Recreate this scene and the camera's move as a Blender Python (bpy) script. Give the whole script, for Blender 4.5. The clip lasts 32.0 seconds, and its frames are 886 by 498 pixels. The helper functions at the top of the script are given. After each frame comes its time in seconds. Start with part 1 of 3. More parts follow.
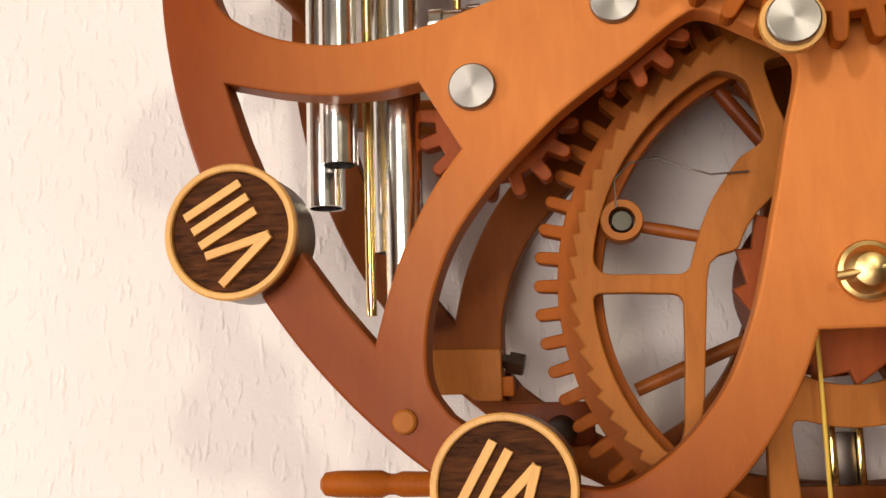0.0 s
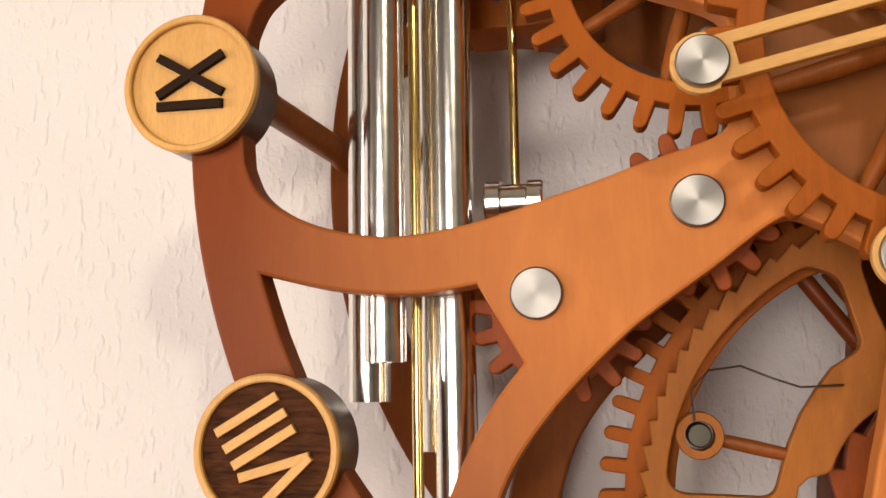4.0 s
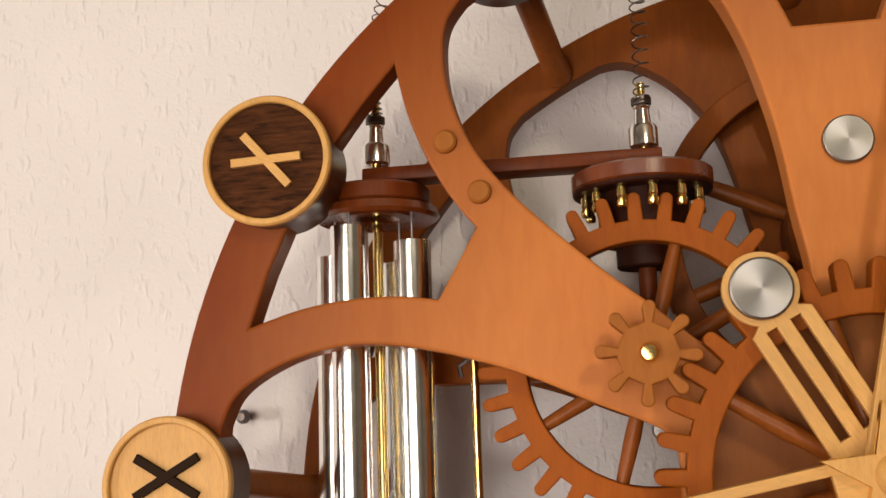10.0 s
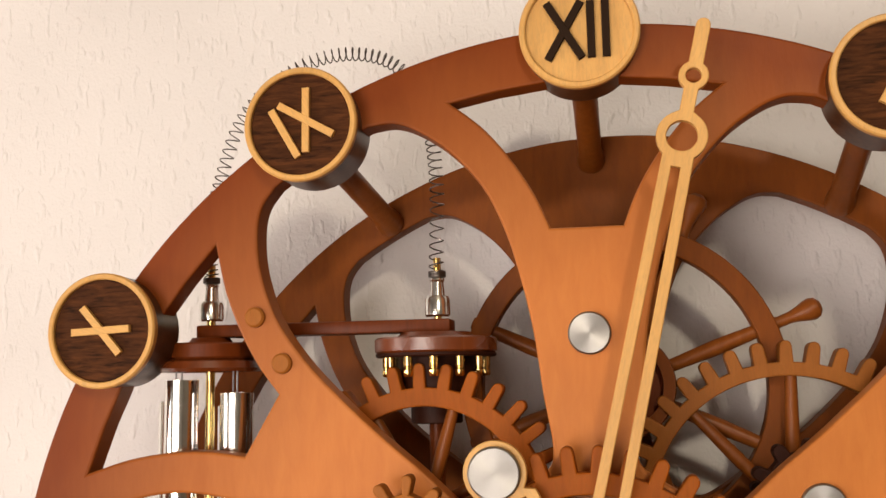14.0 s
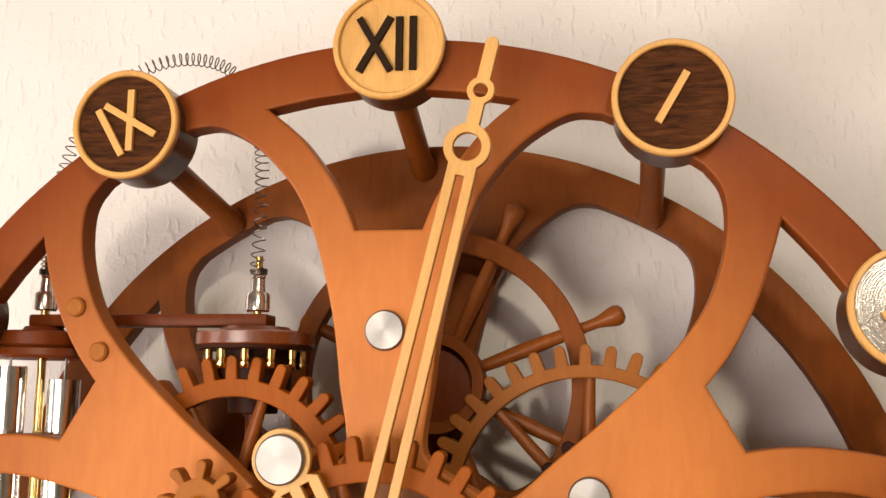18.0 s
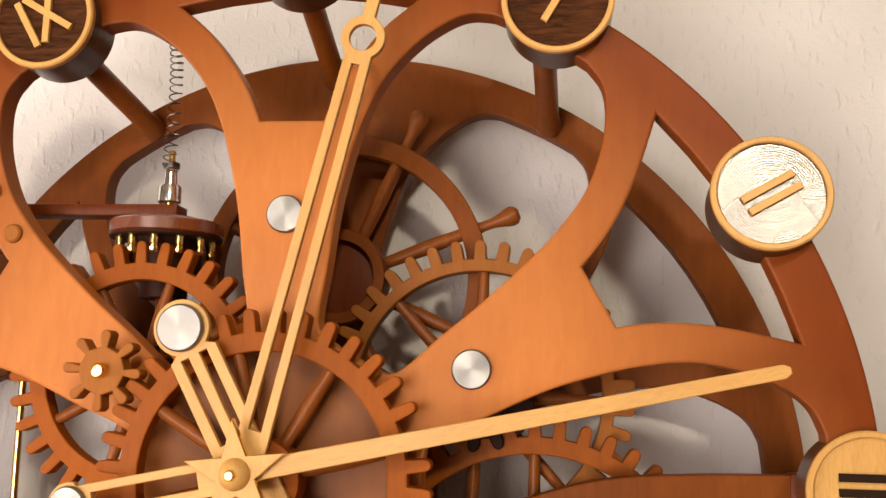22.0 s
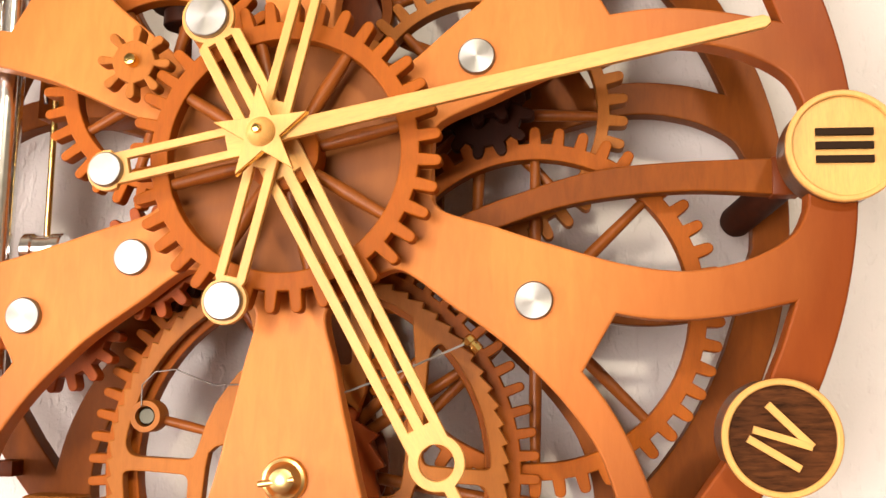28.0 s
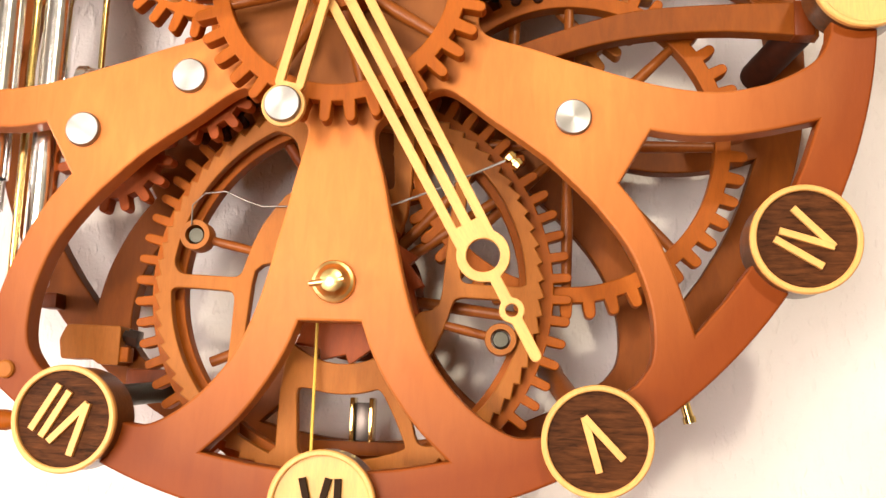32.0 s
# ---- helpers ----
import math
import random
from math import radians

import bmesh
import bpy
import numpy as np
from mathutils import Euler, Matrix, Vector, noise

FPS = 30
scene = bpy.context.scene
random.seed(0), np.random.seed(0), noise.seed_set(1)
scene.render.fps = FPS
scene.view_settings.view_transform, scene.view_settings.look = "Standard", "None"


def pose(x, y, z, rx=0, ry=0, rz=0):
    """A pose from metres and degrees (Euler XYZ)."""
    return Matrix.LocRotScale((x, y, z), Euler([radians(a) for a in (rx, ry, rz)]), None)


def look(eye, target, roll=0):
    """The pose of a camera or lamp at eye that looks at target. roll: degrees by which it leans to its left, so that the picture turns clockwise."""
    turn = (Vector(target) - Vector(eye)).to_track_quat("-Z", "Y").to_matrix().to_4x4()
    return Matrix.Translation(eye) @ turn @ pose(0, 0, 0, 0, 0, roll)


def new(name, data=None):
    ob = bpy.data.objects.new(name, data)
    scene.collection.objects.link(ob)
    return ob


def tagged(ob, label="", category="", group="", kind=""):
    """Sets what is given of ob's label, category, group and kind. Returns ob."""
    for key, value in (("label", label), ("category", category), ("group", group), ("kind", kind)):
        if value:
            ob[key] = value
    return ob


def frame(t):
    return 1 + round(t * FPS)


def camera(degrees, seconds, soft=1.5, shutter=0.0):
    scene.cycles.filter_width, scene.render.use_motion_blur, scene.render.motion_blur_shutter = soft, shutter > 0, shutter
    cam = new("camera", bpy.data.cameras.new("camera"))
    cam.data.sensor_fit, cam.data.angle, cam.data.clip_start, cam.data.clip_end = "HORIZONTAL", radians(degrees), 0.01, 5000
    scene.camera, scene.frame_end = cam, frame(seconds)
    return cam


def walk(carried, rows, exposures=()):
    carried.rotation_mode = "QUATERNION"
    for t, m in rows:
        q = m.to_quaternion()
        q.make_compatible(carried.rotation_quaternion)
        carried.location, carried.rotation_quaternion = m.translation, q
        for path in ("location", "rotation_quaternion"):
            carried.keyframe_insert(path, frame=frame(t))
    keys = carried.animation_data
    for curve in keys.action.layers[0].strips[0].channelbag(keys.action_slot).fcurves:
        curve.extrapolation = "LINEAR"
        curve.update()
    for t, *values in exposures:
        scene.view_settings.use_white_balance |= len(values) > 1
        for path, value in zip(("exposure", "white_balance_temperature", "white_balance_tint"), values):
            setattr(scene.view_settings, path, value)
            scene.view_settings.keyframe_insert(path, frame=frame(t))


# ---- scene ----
cam = camera(47.7, 32.0)
PATH = [
    (0, (-0.094, -0.401, -0.206), (-0.432, 1.55, 0.074), -1.7),
    (0.5, (-0.104, -0.4, -0.184), (-0.435, 1.558, 0.056), -1.7),
    (1, (-0.109, -0.395, -0.171), (-0.436, 1.564, 0.065), -1.6),
    (1.5, (-0.113, -0.39, -0.153), (-0.447, 1.57, 0.058), -1.6),
    (2, (-0.112, -0.387, -0.14), (-0.455, 1.573, 0.064), -1.7),
    (2.5, (-0.121, -0.382, -0.134), (-0.45, 1.578, 0.092), -1.6),
    (4.5, (-0.111, -0.373, -0.112), (-0.493, 1.566, 0.192), -0.7),
    (5, (-0.119, -0.375, -0.106), (-0.468, 1.565, 0.229), -0.6),
    (5.5, (-0.115, -0.381, -0.083), (-0.483, 1.564, 0.203), -1.2),
    (6, (-0.112, -0.387, -0.068), (-0.485, 1.557, 0.22), -1.3),
    (6.5, (-0.107, -0.392, -0.057), (-0.494, 1.547, 0.246), -1.4),
    (7, (-0.112, -0.397, -0.038), (-0.47, 1.55, 0.249), -1.8),
    (7.5, (-0.109, -0.396, -0.021), (-0.462, 1.553, 0.258), -1.8),
    (8, (-0.112, -0.397, -0.009), (-0.442, 1.555, 0.278), -1.9),
    (8.5, (-0.115, -0.399, 0.003), (-0.424, 1.555, 0.298), -2.4),
    (9, (-0.111, -0.4, 0.006), (-0.435, 1.544, 0.348), -2.2),
    (9.5, (-0.107, -0.405, 0.02), (-0.424, 1.542, 0.352), -2.0),
    (10, (-0.099, -0.412, 0.032), (-0.418, 1.534, 0.365), -1.9),
    (10.5, (-0.087, -0.418, 0.04), (-0.415, 1.528, 0.364), -1.9),
    (11, (-0.084, -0.421, 0.042), (-0.407, 1.526, 0.366), -1.8),
    (11.5, (-0.064, -0.429, 0.056), (-0.404, 1.515, 0.378), -1.7),
    (12, (-0.049, -0.442, 0.068), (-0.393, 1.503, 0.38), -1.5),
    (12.5, (-0.03, -0.455, 0.083), (-0.393, 1.489, 0.383), -1.6),
    (13, (-0.018, -0.461, 0.09), (-0.365, 1.486, 0.387), -1.4),
    (13.5, (-0.006, -0.467, 0.105), (-0.346, 1.484, 0.387), -1.5),
    (14, (0.018, -0.471, 0.115), (-0.342, 1.478, 0.381), -1.0),
    (14.5, (0.04, -0.477, 0.122), (-0.312, 1.473, 0.392), -1.1),
    (16.5, (0.066, -0.492, 0.125), (-0.27, 1.461, 0.396), -1.4),
    (17, (0.081, -0.493, 0.125), (-0.247, 1.462, 0.389), -1.2),
    (17.5, (0.098, -0.49, 0.114), (-0.221, 1.463, 0.404), -0.7),
    (18, (0.105, -0.482, 0.106), (-0.208, 1.472, 0.394), 0.6),
    (18.5, (0.106, -0.48, 0.1), (-0.186, 1.478, 0.385), 0.6),
    (19, (0.114, -0.481, 0.1), (-0.181, 1.48, 0.357), 0.4),
    (19.5, (0.117, -0.485, 0.097), (-0.171, 1.476, 0.368), 0.5),
    (20, (0.118, -0.487, 0.089), (-0.153, 1.474, 0.372), 0.8),
    (20.5, (0.124, -0.49, 0.083), (-0.139, 1.472, 0.368), 1.1),
    (21, (0.137, -0.494, 0.075), (-0.123, 1.471, 0.346), 1.0),
    (21.5, (0.141, -0.498, 0.067), (-0.111, 1.468, 0.331), 1.2),
    (22, (0.144, -0.5, 0.05), (-0.099, 1.466, 0.323), 1.4),
    (22.5, (0.146, -0.501, 0.038), (-0.092, 1.466, 0.311), 1.2),
    (23, (0.149, -0.501, 0.034), (-0.102, 1.467, 0.285), 0.9),
    (23.5, (0.142, -0.506, 0.02), (-0.087, 1.465, 0.271), 1.3),
    (24, (0.145, -0.509, 0.007), (-0.083, 1.461, 0.262), 1.3),
    (24.5, (0.145, -0.511, -0.008), (-0.081, 1.459, 0.256), 1.3),
    (25, (0.147, -0.514, -0.02), (-0.084, 1.459, 0.208), 0.9),
    (25.5, (0.133, -0.514, -0.037), (-0.084, 1.459, 0.209), 0.7),
    (27.5, (0.14, -0.518, -0.1), (-0.085, 1.452, 0.16), 0.3),
    (28, (0.14, -0.519, -0.116), (-0.084, 1.45, 0.153), 0.7),
    (28.5, (0.137, -0.52, -0.139), (-0.089, 1.448, 0.139), 0.7),
    (29, (0.136, -0.52, -0.165), (-0.082, 1.445, 0.138), 1.0),
    (29.5, (0.132, -0.523, -0.179), (-0.081, 1.444, 0.113), 1.3),
    (30, (0.127, -0.526, -0.198), (-0.088, 1.439, 0.11), 1.3),
    (30.5, (0.128, -0.527, -0.203), (-0.084, 1.44, 0.089), 1.3),
    (31, (0.121, -0.53, -0.219), (-0.075, 1.436, 0.09), 1.7),
    (31.5, (0.115, -0.531, -0.227), (-0.072, 1.436, 0.081), 1.8),
    (32, (0.105, -0.536, -0.232), (-0.064, 1.432, 0.082), 1.8),
]
walk(cam, [(t, look(eye, target, roll)) for t, eye, target, roll in PATH],
     [(0, -0.17), (2.5, -0.3), (5, -0.27), (8, -0.47), (9, -0.39), (10, -0.47), (11, -0.4), (13, -0.25), (14.2, -0.27), (17, -0.05), (20, 0.09), (21.5, 0.05), (22.3, 0.12), (23, 0.31), (25, 0.53), (28, 0.79), (29.5, 0.86), (31, 0.92), (32, 0.88)])

# ---- light: a ceiling lamp up in front of the clock, and two added lights on its nine o'clock side: an unseen one far out and a broad soft fill ----
world = bpy.data.worlds.new("room_air")
scene.world = world
world.use_nodes = True
world.node_tree.nodes["Background"].inputs[0].default_value = (1.0, 0.86, 0.72, 1)
world.node_tree.nodes["Background"].inputs[1].default_value = 0.06


def area_lamp(name, eye, target, size, power, colour):
    data = bpy.data.lights.new(name, "AREA")
    data.shape, data.size, data.energy, data.color = "DISK", size, power, colour
    new(name, data).matrix_world = look(eye, target)


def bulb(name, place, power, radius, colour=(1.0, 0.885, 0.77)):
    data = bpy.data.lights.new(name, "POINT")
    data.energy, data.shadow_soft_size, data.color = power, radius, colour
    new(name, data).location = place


bulb("ceiling_lamp", (0.63, -2.1, 1.02), 90, 0.085, (1.0, 0.875, 0.655))
# Unseen side light, added to brighten and graze the wall from nine o'clock.
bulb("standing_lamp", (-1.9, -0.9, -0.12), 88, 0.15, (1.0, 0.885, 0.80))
# Added broad disc with no opening behind it, lifts the wall between the arms.
area_lamp("window_light", (-0.58, -1.68, -0.18), (-0.30, 0, -0.06), 1.2, 37, (1.0, 0.875, 0.775))

# ---- materials ----


def make_mat(name, rough=0.5, metal=0.0, coat=0.0):
    m = bpy.data.materials.new(name)
    m.use_nodes = True
    nt = m.node_tree
    b = nt.nodes["Principled BSDF"]
    b.inputs["Roughness"].default_value = rough
    b.inputs["Metallic"].default_value = metal
    b.inputs["Coat Weight"].default_value = coat
    b.inputs["Coat Roughness"].default_value = 0.25
    return m, nt, b


def node(nt, kind, **values):
    n = nt.nodes.new(kind)
    for key, value in values.items():
        n.inputs[key].default_value = value
    return n


def ramp(nt, fac, stops):
    r = nt.nodes.new("ShaderNodeValToRGB")
    while len(r.color_ramp.elements) < len(stops):
        r.color_ramp.elements.new(0.5)
    for e, (p, c) in zip(r.color_ramp.elements, stops):
        e.position, e.color = p, (*c, 1)
    nt.links.new(fac, r.inputs[0])
    return r.outputs[0]


def mix(nt, fac, a, b, kind="MIX"):
    n = nt.nodes.new("ShaderNodeMix")
    n.data_type, n.blend_type = "RGBA", kind
    for sock, value in ((n.inputs[0], fac), (n.inputs[6], a), (n.inputs[7], b)):
        if isinstance(value, (int, float)):
            sock.default_value = value
        elif isinstance(value, tuple):
            sock.default_value = (*value, 1)
        else:
            nt.links.new(value, sock)
    return n.outputs[2]


def wood(name, dark, light, rough=0.42, coat=0.15, scale=(60, 60, 9), rim_tone=None, spread=0.35, relief=0.12, gloss=0.32, hub_shade=None):
    """Stained wood: long grain, fine pores, broad stain, a random shift of tone for each piece; optionally darker
    towards the rim, and a middle dulled by stain and painted-in shade.
    """
    m, nt, b = make_mat(name, rough, 0, coat)
    b.inputs["Specular IOR Level"].default_value = gloss
    co = nt.nodes.new("ShaderNodeTexCoord")
    mp = nt.nodes.new("ShaderNodeMapping")
    mp.inputs["Scale"].default_value = scale
    nt.links.new(co.outputs["Object"], mp.inputs[0])
    info = nt.nodes.new("ShaderNodeObjectInfo")
    sh = node(nt, "ShaderNodeVectorMath")
    sh.operation = "ADD"
    nt.links.new(mp.outputs[0], sh.inputs[0])
    nt.links.new(info.outputs["Random"], sh.inputs[1])
    grain = node(nt, "ShaderNodeTexNoise", Scale=3.0, Detail=6.0, Roughness=0.6, Distortion=0.6)
    nt.links.new(sh.outputs[0], grain.inputs["Vector"])
    pores = node(nt, "ShaderNodeTexNoise", Scale=16.0, Detail=3.0, Roughness=0.7)
    nt.links.new(sh.outputs[0], pores.inputs["Vector"])
    broad = node(nt, "ShaderNodeTexNoise", Scale=14.0, Detail=2.0)
    nt.links.new(co.outputs["Object"], broad.inputs["Vector"])
    col = ramp(nt, grain.outputs[0], ((0.5 - spread, dark), (0.5 + spread, light)))
    col = mix(nt, 0.30, col, ramp(nt, pores.outputs[0], ((0.35, tuple(c * 0.45 for c in dark)), (0.55, light))), "MULTIPLY") if rim_tone is None else col
    tone = ramp(nt, broad.outputs[0], ((0.3, (0.78, 0.74, 0.70)), (0.7, (1.08, 1.06, 1.05))))
    col = mix(nt, 0.6, col, tone, "MULTIPLY")
    # Darker with distance from the centre, from the first radius to the second.
    if rim_tone:
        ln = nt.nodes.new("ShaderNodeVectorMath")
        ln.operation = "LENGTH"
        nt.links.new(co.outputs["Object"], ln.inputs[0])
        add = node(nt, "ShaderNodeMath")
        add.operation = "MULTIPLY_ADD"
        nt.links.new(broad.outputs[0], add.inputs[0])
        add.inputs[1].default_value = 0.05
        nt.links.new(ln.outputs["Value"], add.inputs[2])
        fac = ramp(nt, add.outputs[0], ((rim_tone[0], (0, 0, 0)), (rim_tone[1], (1, 1, 1))))
        col = mix(nt, fac, col, mix(nt, 1.0, col, rim_tone[2], "MULTIPLY"))
    # Middle: stain plus the shade of dial gear and pointers, painted into the colour.
    if hub_shade:
        fac = ramp(nt, ln.outputs["Value"], ((hub_shade[0], (1, 1, 1)), (hub_shade[1], (0, 0, 0))))
        col = mix(nt, fac, col, mix(nt, 1.0, col, hub_shade[2], "MULTIPLY"))
    nt.links.new(col, b.inputs["Base Color"])
    rr = node(nt, "ShaderNodeMapRange")
    nt.links.new(broad.outputs[0], rr.inputs[0])
    rr.inputs[3].default_value, rr.inputs[4].default_value = rough - 0.08, rough + 0.12
    nt.links.new(rr.outputs[0], b.inputs["Roughness"])
    bp = node(nt, "ShaderNodeBump", Strength=relief, Distance=0.0008)
    nt.links.new(pores.outputs[0], bp.inputs["Height"])
    nt.links.new(bp.outputs[0], b.inputs["Normal"])
    nt.links.new(bp.outputs[0], b.inputs["Coat Normal"])
    return m


def metal(name, colour, rough, brushed=0.0):
    m, nt, b = make_mat(name, rough, 1.0)
    co = nt.nodes.new("ShaderNodeTexCoord")
    n1 = node(nt, "ShaderNodeTexNoise", Scale=180.0, Detail=3.0)
    nt.links.new(co.outputs["Object"], n1.inputs["Vector"])
    nt.links.new(ramp(nt, n1.outputs[0], ((0.3, tuple(c * 0.86 for c in colour)), (0.7, colour))), b.inputs["Base Color"])
    rr = node(nt, "ShaderNodeMapRange")
    nt.links.new(n1.outputs[0], rr.inputs[0])
    rr.inputs[3].default_value, rr.inputs[4].default_value = rough * 0.8, rough * 1.25
    nt.links.new(rr.outputs[0], b.inputs["Roughness"])
    if brushed:
        b.inputs["Anisotropic"].default_value = brushed
        tg = nt.nodes.new("ShaderNodeTangent")
        tg.direction_type, tg.axis = "RADIAL", "Y"
        nt.links.new(tg.outputs[0], b.inputs["Tangent"])
    return m


ORANGE = wood("orange_stained_birch", (0.44, 0.142, 0.031), (0.55, 0.200, 0.048), 0.44, 0.02, (60, 60, 14), (0.180, 0.305, (0.35, 0.20, 0.06)), spread=0.42, gloss=0.13, hub_shade=(0.066, 0.072, (0.44, 0.42, 0.40)))
RUST = wood("rust_stained_birch", (0.29, 0.074, 0.004), (0.41, 0.120, 0.008), 0.50, 0.0, (70, 70, 14), gloss=0.13)
DEEP = wood("dark_red_stained_birch", (0.11, 0.023, 0.003), (0.21, 0.045, 0.006), 0.45, 0.05, (70, 70, 14), gloss=0.13)
BACK = wood("brown_stained_birch", (0.17, 0.044, 0.003), (0.27, 0.076, 0.006), 0.48, 0.0, (60, 60, 14), gloss=0.13)
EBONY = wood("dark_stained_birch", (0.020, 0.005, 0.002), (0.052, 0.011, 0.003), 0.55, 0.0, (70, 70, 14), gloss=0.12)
TAN = wood("tan_birch", (0.31, 0.110, 0.018), (0.43, 0.168, 0.032), 0.48, 0.0, (70, 70, 14), gloss=0.13)
BEECH = wood("pale_beech", (0.60, 0.345, 0.105), (0.72, 0.455, 0.155), 0.45, 0.05, (60, 60, 10))
WALNUT = wood("dark_walnut", (0.016, 0.006, 0.002), (0.135, 0.046, 0.014), 0.60, 0.0, (24, 60, 160), spread=0.22, gloss=0.07)
DOWEL = wood("turned_dowel", (0.21, 0.060, 0.008), (0.32, 0.098, 0.015), 0.40, 0.10, (90, 90, 30), gloss=0.18)
VARNISH = wood("varnished_red_birch", (0.13, 0.028, 0.006), (0.23, 0.055, 0.010), 0.25, 0.8, (70, 70, 14), gloss=0.5)
STEEL = metal("turned_aluminium", (0.35, 0.34, 0.325), 0.50, 0.75)
CHROME = metal("polished_chrome", (0.90, 0.90, 0.87), 0.17)
BRASS = metal("polished_brass", (0.82, 0.60, 0.22), 0.14)
BLACK = metal("blackened_wire", (0.12, 0.10, 0.09), 0.35)
DULL = metal("dull_grey_steel", (0.075, 0.072, 0.058), 0.5)
SATIN = metal("satin_brass", (0.72, 0.52, 0.22), 0.34, 0.5)
RED = wood("red_stained_birch", (0.27, 0.056, 0.005), (0.37, 0.084, 0.009), 0.5, 0.0, (70, 70, 14), gloss=0.2)
ROOM = wood("beige_room_paint", (0.31, 0.285, 0.25), (0.35, 0.32, 0.285), 0.8, 0.0, (3, 3, 3))
BURNT, _nt, _b = make_mat("burnt_numeral", 0.85)
_b.inputs["Specular IOR Level"].default_value = 0.12
_b.inputs["Base Color"].default_value = (0.020, 0.010, 0.005, 1)
SIDE = wood("varnished_walnut_edge", (0.020, 0.008, 0.003), (0.14, 0.05, 0.016), 0.30, 0.35, (60, 60, 60), spread=0.25, gloss=0.4)
GLOSSY = wood("varnished_walnut", (0.026, 0.010, 0.004), (0.120, 0.046, 0.018), 0.24, 1.0, (24, 60, 160), spread=0.22, relief=0.14, gloss=0.7)


def turned_face(m):
    """Fine turning grooves and chatter under a varnish film, round the disc's own axis."""
    nt = m.node_tree
    b = nt.nodes["Principled BSDF"]
    b.inputs["Coat Roughness"].default_value = 0.13
    co = nt.nodes.new("ShaderNodeTexCoord")
    rings = node(nt, "ShaderNodeTexWave", Scale=260.0, Distortion=2.5, Detail=2.0)
    rings.wave_type, rings.rings_direction = "RINGS", "Y"
    chips = node(nt, "ShaderNodeTexNoise", Scale=700.0, Detail=2.0, Roughness=0.7)
    nt.links.new(co.outputs["Object"], rings.inputs["Vector"])
    nt.links.new(co.outputs["Object"], chips.inputs["Vector"])
    b1 = node(nt, "ShaderNodeBump", Strength=0.32, Distance=0.00012)
    nt.links.new(rings.outputs[1], b1.inputs["Height"])
    b2 = node(nt, "ShaderNodeBump", Strength=0.40, Distance=0.00022)
    nt.links.new(chips.outputs[0], b2.inputs["Height"])
    nt.links.new(b1.outputs[0], b2.inputs["Normal"])
    nt.links.new(b2.outputs[0], b.inputs["Normal"])
    nt.links.new(b2.outputs[0], b.inputs["Coat Normal"])


turned_face(GLOSSY)


def plaster():
    m, nt, b = make_mat("rough_plaster", 0.85)
    co = nt.nodes.new("ShaderNodeTexCoord")
    broad = node(nt, "ShaderNodeTexNoise", Scale=5.0, Detail=4.0)
    chips = node(nt, "ShaderNodeTexNoise", Scale=165.0, Detail=2.0, Roughness=0.5, Distortion=0.0)
    fine = node(nt, "ShaderNodeTexNoise", Scale=420.0, Detail=2.0)
    tall = nt.nodes.new("ShaderNodeMapping")
    tall.inputs["Scale"].default_value = (1.0, 1.0, 0.45)
    nt.links.new(co.outputs["Object"], tall.inputs[0])
    for n in (broad, chips, fine):
        nt.links.new(tall.outputs[0] if n == chips else co.outputs["Object"], n.inputs["Vector"])
    nt.links.new(ramp(nt, broad.outputs[0], ((0.3, (0.61, 0.582, 0.574)), (0.7, (0.69, 0.660, 0.652)))), b.inputs["Base Color"])
    rise = nt.nodes.new("ShaderNodeValToRGB")
    rise.color_ramp.elements[0].position, rise.color_ramp.elements[1].position = 0.55, 0.72
    nt.links.new(chips.outputs[0], rise.inputs[0])
    b1 = node(nt, "ShaderNodeBump", Strength=0.50, Distance=0.0014)
    nt.links.new(rise.outputs[0], b1.inputs["Height"])
    b2 = node(nt, "ShaderNodeBump", Strength=0.45, Distance=0.0008)
    nt.links.new(fine.outputs[0], b2.inputs["Height"])
    nt.links.new(b1.outputs[0], b2.inputs["Normal"])
    nt.links.new(b2.outputs[0], b.inputs["Normal"])
    return m


PLASTER = plaster()

# ---- building helpers ----


def finish(name, me, material, parent=None, label="", smooth=True, crease=35):
    me.materials.append(material)
    ob = new(name, me)
    if smooth:
        me.shade_smooth()
        me.set_sharp_from_angle(angle=radians(crease))
    if parent:
        ob.parent = parent
    return tagged(ob, label)


def part(name, bm, material, parent, label="", crease=35):
    me = bpy.data.meshes.new(name)
    bmesh.ops.recalc_face_normals(bm, faces=bm.faces)
    bm.to_mesh(me)
    bm.free()
    return finish(name, me, material, parent, label, True, crease)


def thing(name, label, category, group="", at=(0, 0, 0), kind=""):
    ob = new(name)
    ob.empty_display_size = 0.01
    ob.location = at
    return tagged(ob, label, category, group, kind)


